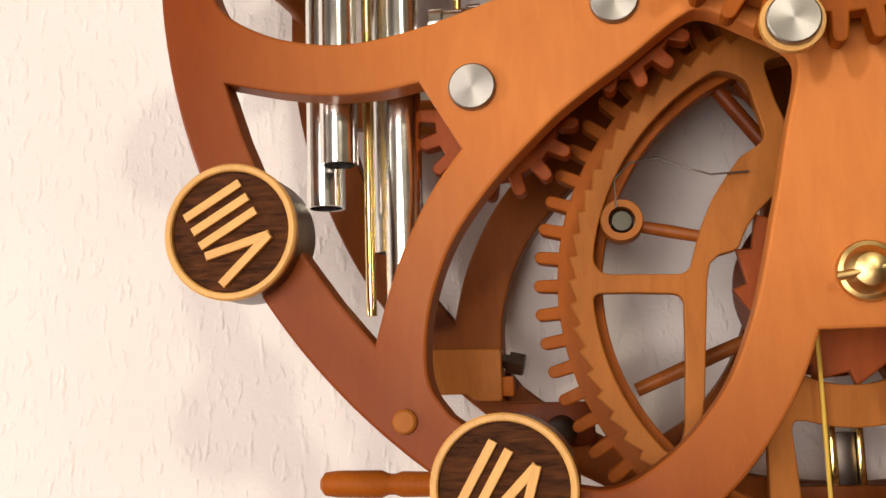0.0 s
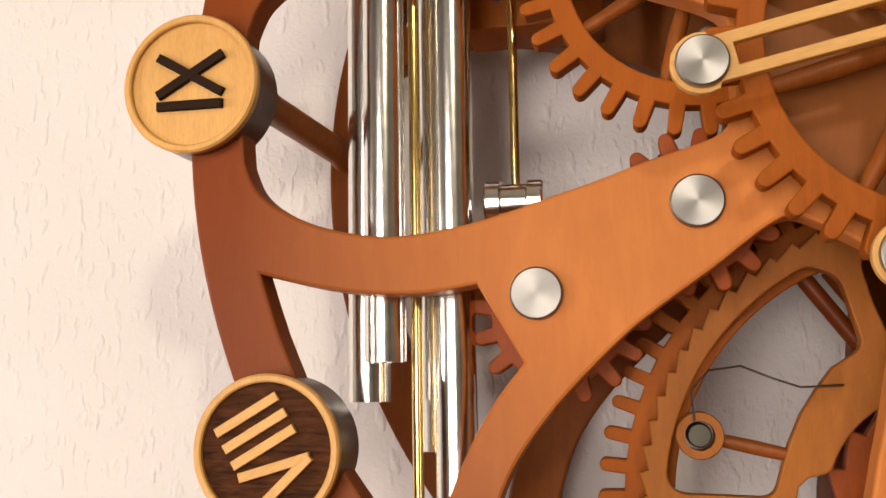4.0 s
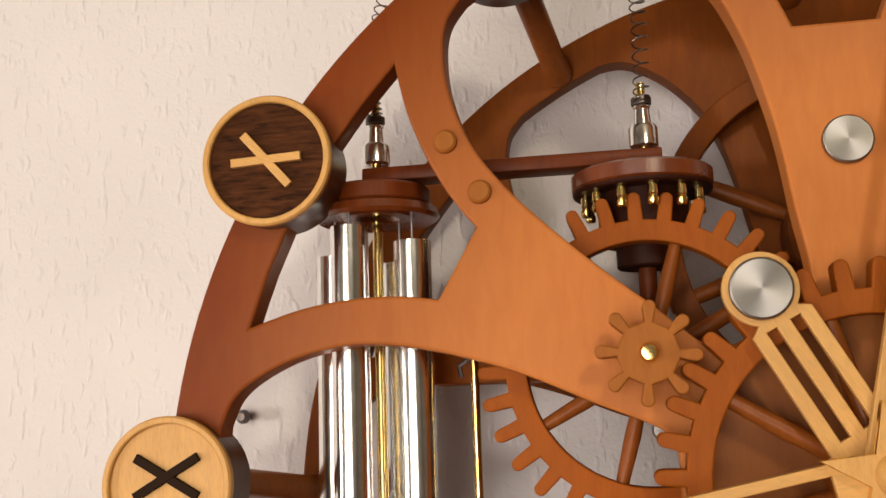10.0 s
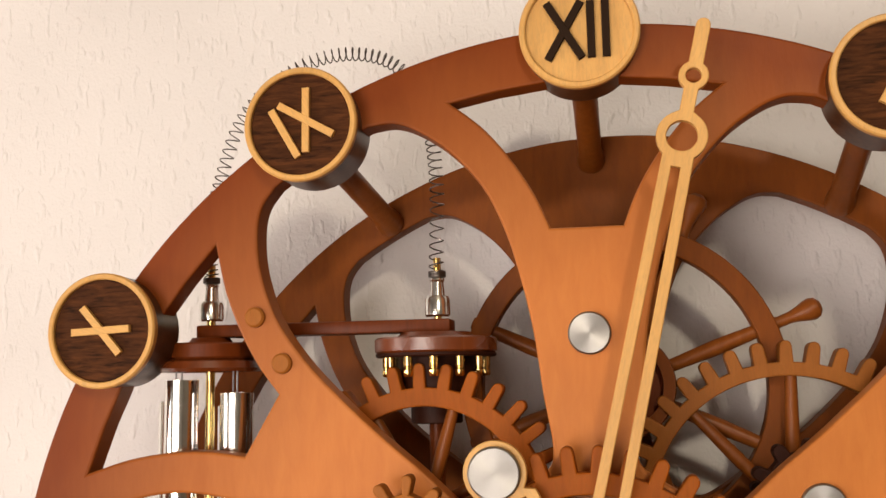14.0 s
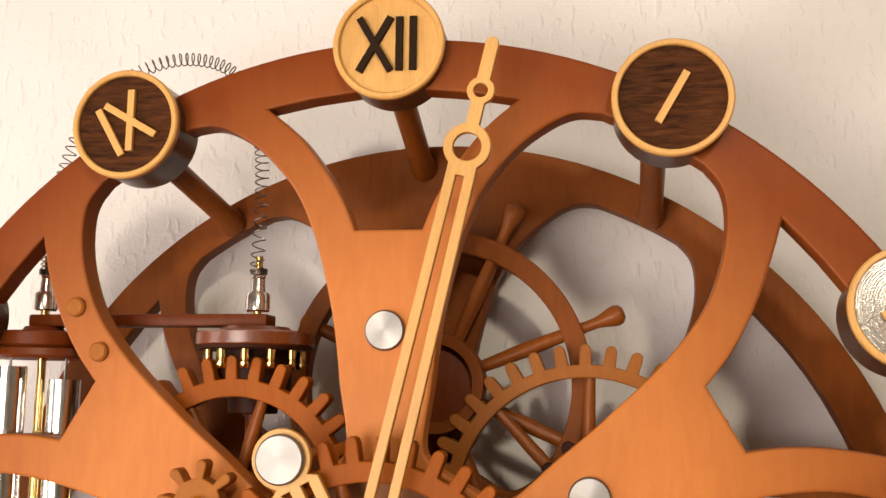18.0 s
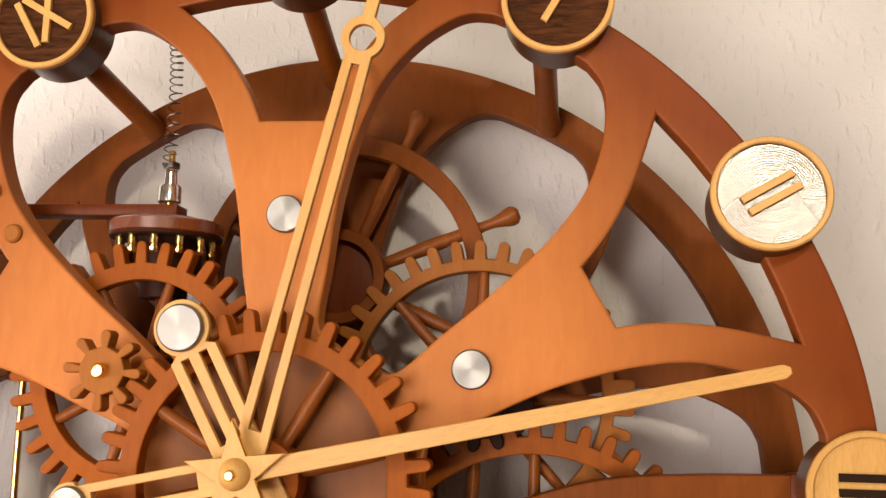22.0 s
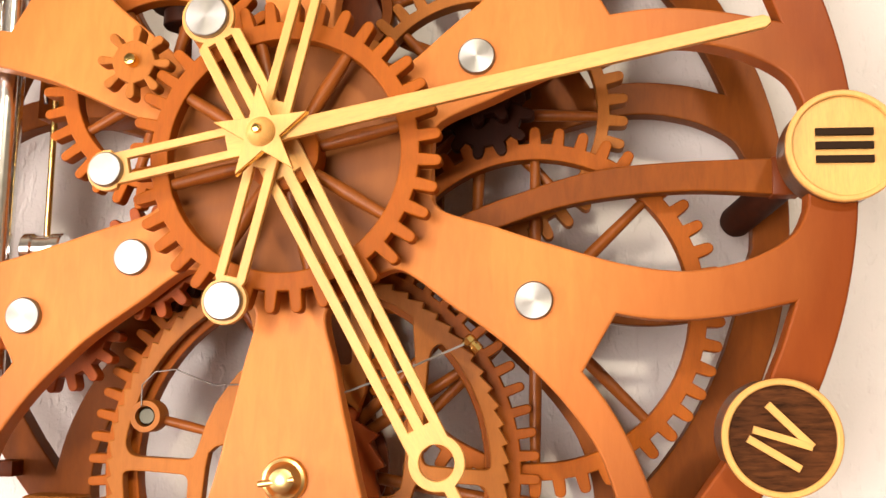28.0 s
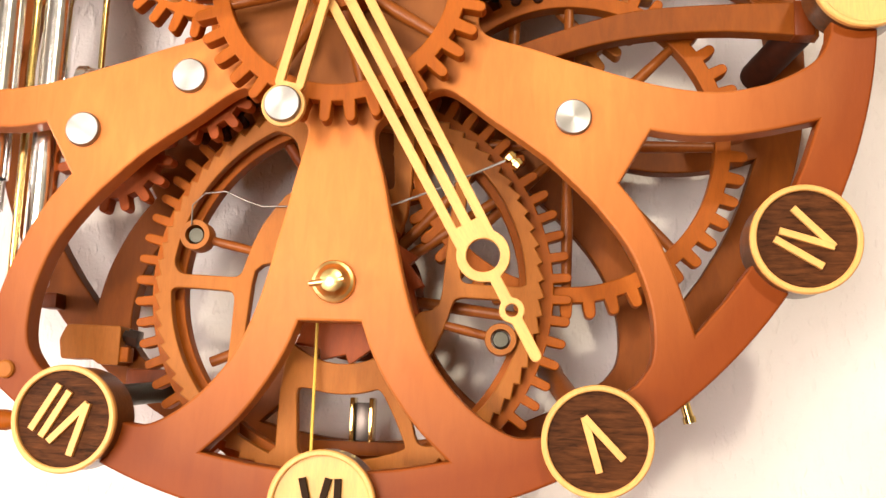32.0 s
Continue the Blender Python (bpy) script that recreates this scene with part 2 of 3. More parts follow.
def plate_mesh(name, loops, y0, y1, bevel=0.0008):
    """A flat board in the xz plane, from y0 to y1, with holes and eased edges."""
    cu = bpy.data.curves.new(name, "CURVE")
    cu.dimensions, cu.fill_mode = "2D", "BOTH"
    cu.extrude, cu.bevel_depth, cu.bevel_resolution, cu.offset = (y1 - y0) / 2 - bevel, bevel, 1, -bevel
    for pts in loops:
        sp = cu.splines.new("POLY")
        sp.points.add(len(pts) - 1)
        for p, (x, z) in zip(sp.points, pts):
            p.co = (x, z, 0, 1)
        sp.use_cyclic_u = True
    ob = bpy.data.objects.new(name, cu)
    scene.collection.objects.link(ob)
    me = bpy.data.meshes.new_from_object(ob.evaluated_get(bpy.context.evaluated_depsgraph_get()))
    bpy.data.objects.remove(ob)
    bpy.data.curves.remove(cu)
    me.materials.clear()
    bm = bmesh.new()
    bm.from_mesh(me)
    bmesh.ops.remove_doubles(bm, verts=bm.verts, dist=1e-6)
    bm.to_mesh(me)
    bm.free()
    me.transform(pose(0, (y0 + y1) / 2, 0, 90))
    me.name = name
    return me


def plate(name, loops, y0, y1, material, parent=None, label="", bevel=0.0008):
    return finish(name, plate_mesh(name, loops, y0, y1, bevel), material, parent, label, True, 15)


def circle(r, n=64, c=(0, 0)):
    return [(c[0] + r * math.sin(2 * math.pi * i / n), c[1] + r * math.cos(2 * math.pi * i / n)) for i in range(n)]


def arc(r, a0, a1, n=12, c=(0, 0)):
    """Points on a circle; angles in degrees clockwise from twelve."""
    return [(c[0] + r * math.sin(radians(a0 + (a1 - a0) * i / n)), c[1] + r * math.cos(radians(a0 + (a1 - a0) * i / n))) for i in range(n + 1)]


def spline(pts, n=6):
    """A smooth line through a few design points."""
    p = [pts[0], *pts, pts[-1]]
    out = []
    for i in range(1, len(p) - 2):
        for k in range(n):
            t = k / n
            out.append(tuple(0.5 * (2 * p[i][j] + (p[i + 1][j] - p[i - 1][j]) * t + (2 * p[i - 1][j] - 5 * p[i][j] + 4 * p[i + 1][j] - p[i + 2][j]) * t * t
                                    + (3 * p[i][j] - p[i - 1][j] - 3 * p[i + 1][j] + p[i + 2][j]) * t ** 3) for j in (0, 1)))
    return out + [pts[-1]]


def turn(pts, a):
    """Turn (along, across) design points to the clock angle a: along points outwards, across clockwise."""
    s, c = math.sin(radians(a)), math.cos(radians(a))
    return [(u * s + v * c, u * c - v * s) for u, v in pts]


def rounded(pts, r):
    """Ease the sharp corners of a closed outline."""
    out = []
    n = len(pts)
    for i in range(n):
        a, p, c = Vector(pts[i - 1]), Vector(pts[i]), Vector(pts[(i + 1) % n])
        u, v = a - p, c - p
        if u.length < 1e-6 or v.length < 1e-6:
            continue
        if u.angle(v) > radians(150):
            out.append(tuple(p))
            continue
        u, v = u * min(0.45, r / u.length), v * min(0.45, r / v.length)
        out += [tuple(p + u * (1 - k) ** 2 + v * k ** 2) for k in (0, 0.2, 0.4, 0.6, 0.8, 1)]
    return out


def gear_loop(n, root, tip, phase=0.0, wide=0.56, taper=0.88, steps=3):
    """The outline of a gear with rounded finger teeth."""
    out = []
    pitch = 2 * math.pi / n
    for i in range(n):
        a = radians(phase) + i * pitch
        half = pitch * wide / 2
        w = half * root
        out += [((root) * math.sin(a - half), root * math.cos(a - half))]
        flank = tip - w * taper
        for k in range(steps * 2 + 1):
            th = math.pi * (k / (steps * 2)) - math.pi / 2
            u, v = flank + w * taper * math.cos(th), w * taper * math.sin(th)
            out.append((u * math.sin(a) + v * math.cos(a), u * math.cos(a) - v * math.sin(a)))
        out += [((root) * math.sin(a + half), root * math.cos(a + half))]
    return out


def saw_loop(n, root, tip, lean=1):
    out = []
    for i in range(n):
        a, b = 2 * math.pi * i / n, 2 * math.pi * (i + 0.86 * lean) / n
        out += [(root * math.sin(a), root * math.cos(a)), (tip * math.sin(b), tip * math.cos(b))] if lean > 0 else [(tip * math.sin(a), tip * math.cos(a)), (root * math.sin(a + 0.86 * 2 * math.pi / n), root * math.cos(a + 0.86 * 2 * math.pi / n))]
    return out


def lathe(profile, axis="Z", n=32):
    """A turned solid from (radius, height) pairs about z, or about y (height runs towards +y)."""
    bm = bmesh.new()
    rings = []
    for r, h in profile:
        if r < 1e-6:
            rings.append([bm.verts.new((0, 0, h))])
        else:
            rings.append([bm.verts.new((r * math.cos(2 * math.pi * i / n), r * math.sin(2 * math.pi * i / n), h)) for i in range(n)])
    for a, b in zip(rings, rings[1:]):
        for i in range(n):
            j = (i + 1) % n
            f = [a[i % len(a)], a[j % len(a)], b[j % len(b)], b[i % len(b)]]
            f = list(dict.fromkeys(f))
            if len(f) > 2:
                bm.faces.new(f)
    if axis == "Y":
        bmesh.ops.transform(bm, matrix=pose(0, 0, 0, -90), verts=bm.verts)
    return bm


def rod(a, b, profile, n=20):
    """A turned rod from a to b; profile: (radius, share of the length) pairs."""
    a, b = Vector(a), Vector(b)
    length = (b - a).length
    bm = lathe([(0, profile[0][1] * length)] + [(r, h * length) for r, h in profile] + [(0, profile[-1][1] * length)], "Z", n)
    bmesh.ops.transform(bm, matrix=Matrix.Translation(a) @ (b - a).to_track_quat("Z", "Y").to_matrix().to_4x4(), verts=bm.verts)
    return bm


def box(x0, x1, y0, y1, z0, z1, bevel=0.0008):
    bm = bmesh.new()
    bmesh.ops.create_cube(bm, size=1)
    bmesh.ops.transform(bm, matrix=Matrix.Translation(((x0 + x1) / 2, (y0 + y1) / 2, (z0 + z1) / 2)) @ Matrix.Diagonal((x1 - x0, y1 - y0, z1 - z0, 1)), verts=bm.verts)
    if bevel:
        bmesh.ops.bevel(bm, geom=bm.edges[:], offset=bevel, segments=2, affect="EDGES", profile=0.5)
    return bm


def tube_along(points, r, n=6):
    """A round wire along a line of points, as a bmesh."""
    bm = bmesh.new()
    rings = []
    pts = [Vector(p) for p in points]
    side = Vector((0.3, 0.9, 0.1))
    for i, p in enumerate(pts):
        d = (pts[min(i + 1, len(pts) - 1)] - pts[max(i - 1, 0)]).normalized()
        u = side - d * side.dot(d)
        u = u.normalized() if u.length > 1e-4 else d.orthogonal().normalized()
        side = u
        v = d.cross(u)
        rings.append([bm.verts.new(p + r * (u * math.cos(2 * math.pi * k / n) + v * math.sin(2 * math.pi * k / n))) for k in range(n)])
    for a, b in zip(rings, rings[1:]):
        for k in range(n):
            bm.faces.new((a[k], a[(k + 1) % n], b[(k + 1) % n], b[k]))
    bm.faces.new(rings[0][::-1])
    bm.faces.new(rings[-1])
    return bm

# ---- the room: the wall behind the clock, and plain walls that close the place ----
WALL_Y = 0.140


def room():
    part("wall_north", box(-3, 3, WALL_Y, WALL_Y + 0.12, -1.5, 1.9, 0), PLASTER, None)
    part("floor", box(-3, 3, -4.2, WALL_Y, -1.62, -1.5, 0), BACK, None)
    part("ceiling", box(-3, 3, -4.2, WALL_Y, 1.9, 2.0, 0), ROOM, None)
    part("wall_south", box(-3, 3, -4.3, -4.2, -1.5, 1.9, 0), ROOM, None)
    part("wall_west", box(-3.1, -3, -4.2, WALL_Y, -1.5, 1.9, 0), ROOM, None)
    part("wall_east", box(3, 3.1, -4.2, WALL_Y, -1.5, 1.9, 0), ROOM, None)
    for o in scene.objects:
        if o.name.startswith(("wall_", "floor", "ceiling")) and o.type == "MESH":
            tagged(o, kind="structure")


room()

# ---- the clock's two frames: a ring on six forked arms ----


def settled(pts):
    """The hand-sawn rings sag a little: radii past the arms' feet grow towards five o'clock and shrink towards eleven."""
    out = []
    for x, z in pts:
        r, a = math.hypot(x, z), math.atan2(x, z)
        k = 1 + 0.0034 * math.cos(a - radians(165)) * min(1.3, max(0, (r - 0.19) / 0.075)) / r
        out.append((x * k, z * k))
    return out


def trimmed(pts):
    """The ring's outer saw cut is no true circle either."""
    out = []
    for x, z in pts:
        r, a = math.hypot(x, z), math.atan2(x, z)
        k = 1 + (0.0020 * math.sin(a) - 0.0045 * math.cos(a) + 0.0009 * math.sin(2 * a) - 0.0005 * math.cos(2 * a)) / r
        out.append((x * k, z * k))
    return out


ODD_LEAN = {30: -0.002, 90: -0.004, 150: -0.0045, 210: 0.0045, 270: 0.0035, 330: 0.0015}
EVEN_LEAN = {0: 0.0, 60: -0.003, 120: 0.0, 180: 0.0015, 240: 0.002, 300: 0.003}


def odd_window(a, k=1.0, lean=0.0):
    """The long rounded opening between two arms; lean: how far its outer part sits off the axis."""
    side = spline([(0.0745, 0.010), (0.079, 0.0235), (0.107, 0.0345), (0.131, 0.0440), (0.155, 0.0518), (0.180, 0.0580), (0.206, 0.0605), (0.231, 0.0562), (0.2495, 0.0482), (0.2605, 0.0395), (0.2660, 0.0280)])
    end = [(0.2675 * math.cos(radians(b)), 0.2675 * math.sin(radians(b))) for b in (4, 2, 0, -2, -4)]
    return turn([(u * k, v * k + lean * min(1, max(0, (u - 0.08) / 0.06))) for u, v in side + end + [(u, -v) for u, v in reversed(side)]], a)


EVEN_END = {0: 0.2624, 60: 0.2680, 120: 0.2676, 180: 0.2642, 240: 0.2666, 300: 0.2645}


def even_window(a, k=1.0, lean=0.0, far=0.2640):
    """The opening inside an arm's fork: straight foot, pointed corners at the ring."""
    side = spline([(0.1872, 0.0172), (0.204, 0.0240), (0.222, 0.0345), (0.240, 0.0485), (far * 0.9700, far * 0.2490)])
    end = [(far * math.cos(radians(b)), far * math.sin(radians(b))) for b in (12, 9, 4, 0, -4, -9, -12)]
    return turn([(u * k, v * k + lean) for u, v in side + end + [(u, -v) for u, v in reversed(side)]], a)


def drooped(pts):
    """The rear ring hangs lower than the front one and a little towards three o'clock, its arms still run to the centre."""
    out = []
    for x, z in pts:
        r, a = math.hypot(x, z), math.atan2(x, z)
        k = 1 + (0.0092 * math.sin(a) - 0.0115 * math.cos(a) - 0.0003 * math.sin(2 * a) - 0.0016 * math.cos(2 * a)) * min(1.1, max(0, (r - 0.10) / 0.15)) / r
        out.append((x * k, z * k))
    return out


front_frame = thing("front_frame", "orange-stained wooden clock frame, a ring on six forked arms", "clock frame")
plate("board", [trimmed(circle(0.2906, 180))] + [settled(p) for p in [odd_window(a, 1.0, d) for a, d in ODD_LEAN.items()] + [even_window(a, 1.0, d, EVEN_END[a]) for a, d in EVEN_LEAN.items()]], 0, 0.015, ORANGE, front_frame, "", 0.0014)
BK = 0.925
back_frame = thing("back_frame", "brown-stained wooden rear frame of the clock behind its wheels", "clock frame")
plate("board", [drooped(p) for p in [circle(0.2683, 160)] + [odd_window(a, BK, d) for a, d in ((30, 0.006), (90, 0.0045), (150, 0.0), (210, -0.004), (270, 0.0), (330, -0.002))] + [even_window(a, BK, 0.004 if a == 60 else 0.0) for a in range(60, 360, 60)]], 0.098, 0.112, BACK, back_frame, "", 0.001)

# ---- numeral discs round the ring ----
STROKES = {"I": [((0, -1), (0, 1))], "V": [((-0.5, 1), (0, -1)), ((0.5, 1), (0, -1))], "X": [((-0.58, 1), (0.58, -1)), ((0.58, 1), (-0.58, -1))]}
WIDTH = {"I": 0.50, "V": 1.22, "X": 1.30}


def numeral_loops(text, height, thick):
    slim = 0.83 if text == "X" else 1
    total = sum(WIDTH[c] for c in text)
    x = -total / 2
    loops = []
    for c in text:
        x += WIDTH[c] / 2
        for (x0, z0), (x1, z1) in STROKES[c]:
            a, b = Vector(((x + x0 * slim) * height / 2, z0 * height / 2)), Vector(((x + x1 * slim) * height / 2, z1 * height / 2))
            d = (b - a).normalized()
            s = Vector((-d.y, d.x)) * thick / 2
            loops.append([tuple(a + s), tuple(b + s), tuple(b - s), tuple(a - s)])
        x += WIDTH[c] / 2
    return loops


SEATS = {1: (29.4, 0.2834), 2: (59.1, 0.2825), 3: (88.8, 0.2845), 4: (119.3, 0.2852), 5: (150, 0.2845), 7: (210, 0.2815), 8: (241.2, 0.2865), 9: (271.6, 0.2862), 10: (300.9, 0.2803), 11: (330.5, 0.2789), 12: (360, 0.2809)}


def numeral_disc(hour, text, turned, light, front):
    kind = "pale beech disc with burnt numeral " if light else "dark walnut disc, pale rim and numeral "
    a, r = SEATS.get(hour, (30 * hour, 0.284))
    d = thing("numeral_disc", kind + text + " on the clock ring", "numeral disc", "numeral discs round the clock", (r * math.sin(radians(a)), 0, r * math.cos(radians(a))))
    body_m, face_m, num_m = (SIDE, BEECH, BURNT) if light else (SIDE, GLOSSY if text == "II" else WALNUT, BEECH)
    y = front
    part("body", lathe([(0, y + 0.0025), (0.0262, y + 0.0025), (0.0283, y + 0.0035), (0.0283, 0.0165), (0.0276, 0.0172), (0, 0.0172)], "Y", 56), body_m, d)
    part("rim", lathe([(0.0256, y + 0.0045), (0.0256, y), (0.0262, y - 0.0006), (0.0280, y - 0.0006), (0.0288, y + 0.0004), (0.0288, y + 0.0032), (0.0284, y + 0.0045)], "Y", 56), BEECH, d, "pale beech rim")
    part("face", lathe([(0, y + 0.0018), (0.0257, y + 0.0018), (0.0257, y + 0.0026)], "Y", 56), face_m, d)
    h = 0.0280
    for i, loop in enumerate(numeral_loops(text, h, 0.0037)):
        s = plate("stroke", [loop], y - 0.0009 + 0.0002 * i, y + 0.0019, num_m, d, "", 0.0003)
        s.rotation_euler = (0, radians(turned), 0)
    if text == "II":
        d.rotation_euler = (-0.122, 0, -0.02)
    return d


for hour, text, turned, light in ((1, "I", 30, 0), (2, "II", 60, 0), (3, "III", 90, 1), (4, "IV", 300, 0), (5, "V", 150, 0), (6, "VI", 0, 1), (7, "VII", 210, 0), (8, "VIII", 240, 0),
                                  (9, "IX", 270, 1), (10, "X", 293, 0), (11, "XI", 150, 0), (12, "XII", 0, 1)):
    numeral_disc(hour, text, turned, light, -0.008 if light else -0.012)


POST_FEET = {1: (0.1330, 0.2085), 7: (-0.1235, -0.2265), 9: (-0.2500, -0.0020)}


def spacer_post(hour):
    a = radians(SEATS.get(hour, (30 * hour, 0))[0])
    r, e = 0.268, 0.2395
    x, z = POST_FEET.get(hour, (e * math.sin(a), e * math.cos(a)))
    part("post", rod((r * math.sin(a), 0.0172, r * math.cos(a)), (x, 0.098, z), [(0.0078, 0), (0.0078, 0.06), (0.0066, 0.14), (0.0066, 0.86), (0.0078, 0.94), (0.0078, 1)]), DULL if hour == 7 else DOWEL, back_frame, "dark grey turned post" if hour == 7 else "turned dark red wooden post")


for hour in (1, 5, 7, 9, 11, 12):
    spacer_post(hour)
part("peg", box(-0.2080, -0.1970, 0.084, 0.0980, -0.1760, -0.1660, 0.001), DEEP, back_frame, "short dark red peg")

# ---- wheels ----


def wheel(name, label, at, y0, y1, loops, material, spokes=0, hub=0.0, spoke_r=0.0034, rim=0.06, phase=0.0, knob=0.0, hub_material=None, group=""):
    w = thing(name, label, "gear wheel" if "gear" in name else "wheel", group, (at[0], 0, at[1]))
    plate("rim", loops, y0, y1, material, w)
    ym = (y0 + y1) / 2
    if hub:
        part("hub", lathe([(0, y0 - 0.004), (hub * 0.9, y0 - 0.004), (hub, y0 - 0.003), (hub, y1 + 0.004), (0, y1 + 0.004)], "Y", 40), hub_material or material, w)
    for i in range(spokes):
        a = radians(phase + 360 * i / spokes)
        s, c = math.sin(a), math.cos(a)
        part("spoke", rod((hub * 0.9 * s, ym, hub * 0.9 * c), (rim * s, ym, rim * c), [(spoke_r * 0.85, 0), (spoke_r * 1.1, 0.45), (spoke_r * 0.85, 1)], 14), DOWEL, w)
        if knob and i in (0, 1, 2):
            part("knob", rod((rim * s, ym, rim * c), ((rim + knob) * s, ym, (rim + knob) * c), [(0.0030, 0), (0.0031, 0.30), (0.0040, 0.48), (0.0054, 0.66), (0.0060, 0.80), (0.0052, 0.92), (0.0028, 1)], 20), DOWEL, w)
    return w


dial = wheel("dial_gear", "rust-stained wooden gear wheel with eight dowel spokes under the pointers", (-0.002, 0.003), -0.019, -0.009, [gear_loop(36, 0.0722, 0.0840, 3.0, 0.54), circle(0.0625)], RUST, 8, 0.02, 0.0036, 0.066, 31)
pinion = wheel("pinion_gear", "small tan wooden pinion with eight leaves on a brass pin", (-0.085, 0.054), -0.022, -0.012, [gear_loop(8, 0.0120, 0.0205, 4, 0.36, 1.55)], TAN)
part("pin", lathe([(0, -0.0275), (0.0028, -0.0272), (0.0036, -0.026), (0.0036, 0.04), (0, 0.04)], "Y", 20), BRASS, pinion, "brass arbor end")
wheel("second_gear", "rust-stained wooden gear wheel with dowel spokes behind the frame", (-0.0835, 0.0525), 0.017, 0.027, [gear_loop(32, 0.0608, 0.0728, -1.8, 0.54), circle(0.0515)], RUST, 8, 0.014, 0.0032, 0.054, 16)
wheel("ship_wheel", "brown wooden winding wheel with turned spokes and knobs", (0.0126, 0.1123), 0.076, 0.088, [circle(0.0868, 96), circle(0.0752, 96)], BACK, 8, 0.027, 0.0040, 0.088, 24, 0.0235, DEEP)
part("hub_ring", lathe([(0.0215, 0.066), (0.0275, 0.066), (0.0282, 0.068), (0.0282, 0.073), (0.0215, 0.073), (0.0215, 0.066)], "Y", 40), BACK, bpy.data.objects["ship_wheel"])
wheel("third_gear", "tan wooden gear wheel with dowel spokes behind the upper arm", (0.0955, 0.0465), 0.064, 0.076, [gear_loop(38, 0.0765, 0.0875), circle(0.0694, 96)], TAN, 8, 0.012, 0.0034, 0.072, 2)
wheel("great_gear", "rust-stained wooden gear wheel with dowel spokes behind the lower arm", (0.128, -0.072), 0.055, 0.067, [gear_loop(46, 0.0965, 0.1065), circle(0.087, 96)], RUST, 8, 0.014, 0.0034, 0.09, 0)


def barrel_windows():
    """Openings of the barrel wheel: the ratchet hole with a bay to each side, and the windows between the straps; the wheel repeats after half a turn."""
    ro, rh = 0.1045, 0.0445

    def half(pts):
        return [(-x, -z) for x, z in pts]

    bay = [(-0.0340, -0.0440), (-0.0360, -0.0600), (-0.0370, -0.0925)] + arc(ro, 203, 215, 4) + [(-0.0620, -0.0590), (-0.0600, -0.0470), (-0.0580, -0.0230), (-0.0560, 0.0010), (-0.0545, 0.0085), (-0.0505, 0.0120), (-0.0440, 0.0135)]
    hub = arc(rh, 290, 403, 20) + half(bay) + arc(rh, 110, 223, 20) + bay

    def upper(edge):
        return arc(ro, 276.5, 334 - edge * 500, 14) + [(-0.0345 - edge, 0.0890), (-0.0272 - edge, 0.0612), (-0.0390 - edge * 0.5, 0.0540), (-0.0460, 0.0450), (-0.0520, 0.0360), (-0.0570, 0.0250), (-0.0600, 0.0160), (-0.0635, 0.0045), (-0.1000, 0.0060)]

    lower = arc(ro, 268.8, 227, 10) + [(-0.0710, -0.0680), (-0.0690, -0.0590), (-0.0672, -0.0330), (-0.0662, -0.0040), (-0.0900, -0.0025)]
    foot = [(-0.0262, -0.0585)] + arc(0.0620, 198, 160, 8) + [(0.0245, -0.0620), (0.0310, -0.0740), (0.0380, -0.0900)] + arc(0.0990, 158, 194, 8)
    top = [(-0.0165, 0.0615), (-0.0225, 0.0780), (-0.0265, 0.0940)] + arc(0.0990, -14, 14, 8) + [(0.0262, 0.0585)] + arc(0.0620, 18, -13, 8)
    return [hub] + [rounded(w, 0.005) for w in (upper(0), half(upper(0.010)), lower, half(lower), foot, top)]


esc = wheel("barrel_wheel", "large tan wooden barrel wheel with saw-toothed front rim", (0, -0.164), 0.037, 0.045, [saw_loop(70, 0.1118, 0.1150)] + barrel_windows(), TAN)
plate("gear_rim", [gear_loop(62, 0.1205, 0.1312, 4.4, 0.48, 0.92), circle(0.1005, 120)], 0.049, 0.060, RUST, esc)
for a in (57, 45, 98):
    sn, cs = math.sin(radians(a)), math.cos(radians(a))
    part("spoke", rod((0.03 * sn, 0.062, 0.03 * cs), (0.103 * sn, 0.0525, 0.103 * cs), [(0.0034, 0), (0.0038, 0.5), (0.0032, 1)], 14), DOWEL, esc)
plate("ratchet", [saw_loop(16, 0.0390, 0.0452)], 0.0435, 0.0500, RED, esc, "dark red ratchet with saw teeth")
part("barrel", lathe([(0, 0.050), (0.036, 0.050), (0.036, 0.078), (0.041, 0.079), (0.041, 0.084), (0, 0.084)], "Y", 64), DEEP, esc, "dark red winding barrel")
part("arbor", lathe([(0, 0.0151), (0.0045, 0.0152), (0.0045, 0.097), (0, 0.097)], "Y", 20), DOWEL, esc)
for h in (1, -1):
    click = part("click_ring", lathe([(0.0058, 0.031), (0.0088, 0.031), (0.0092, 0.032), (0.0092, 0.0435), (0.0088, 0.044), (0.0058, 0.044), (0.0058, 0.031)], "Y", 32), TAN, esc, "small wooden click ring")
    click.location = (-0.0905 * h, 0, 0.0285 * h)
    pin = part("click_pin", lathe([(0, 0.0335), (0.0042, 0.0337), (0.0048, 0.0345), (0.0048, 0.048), (0, 0.048)], "Y", 20), DULL, esc, "grey metal click pin")
    pin.location = (-0.0905 * h, 0, 0.0285 * h)
    part("click_rod", rod((-0.083 * h, 0.040, 0.0265 * h), (-0.057 * h, 0.040, 0.0205 * h), [(0.0026, 0), (0.0029, 0.5), (0.0026, 1)], 14), DOWEL, esc)
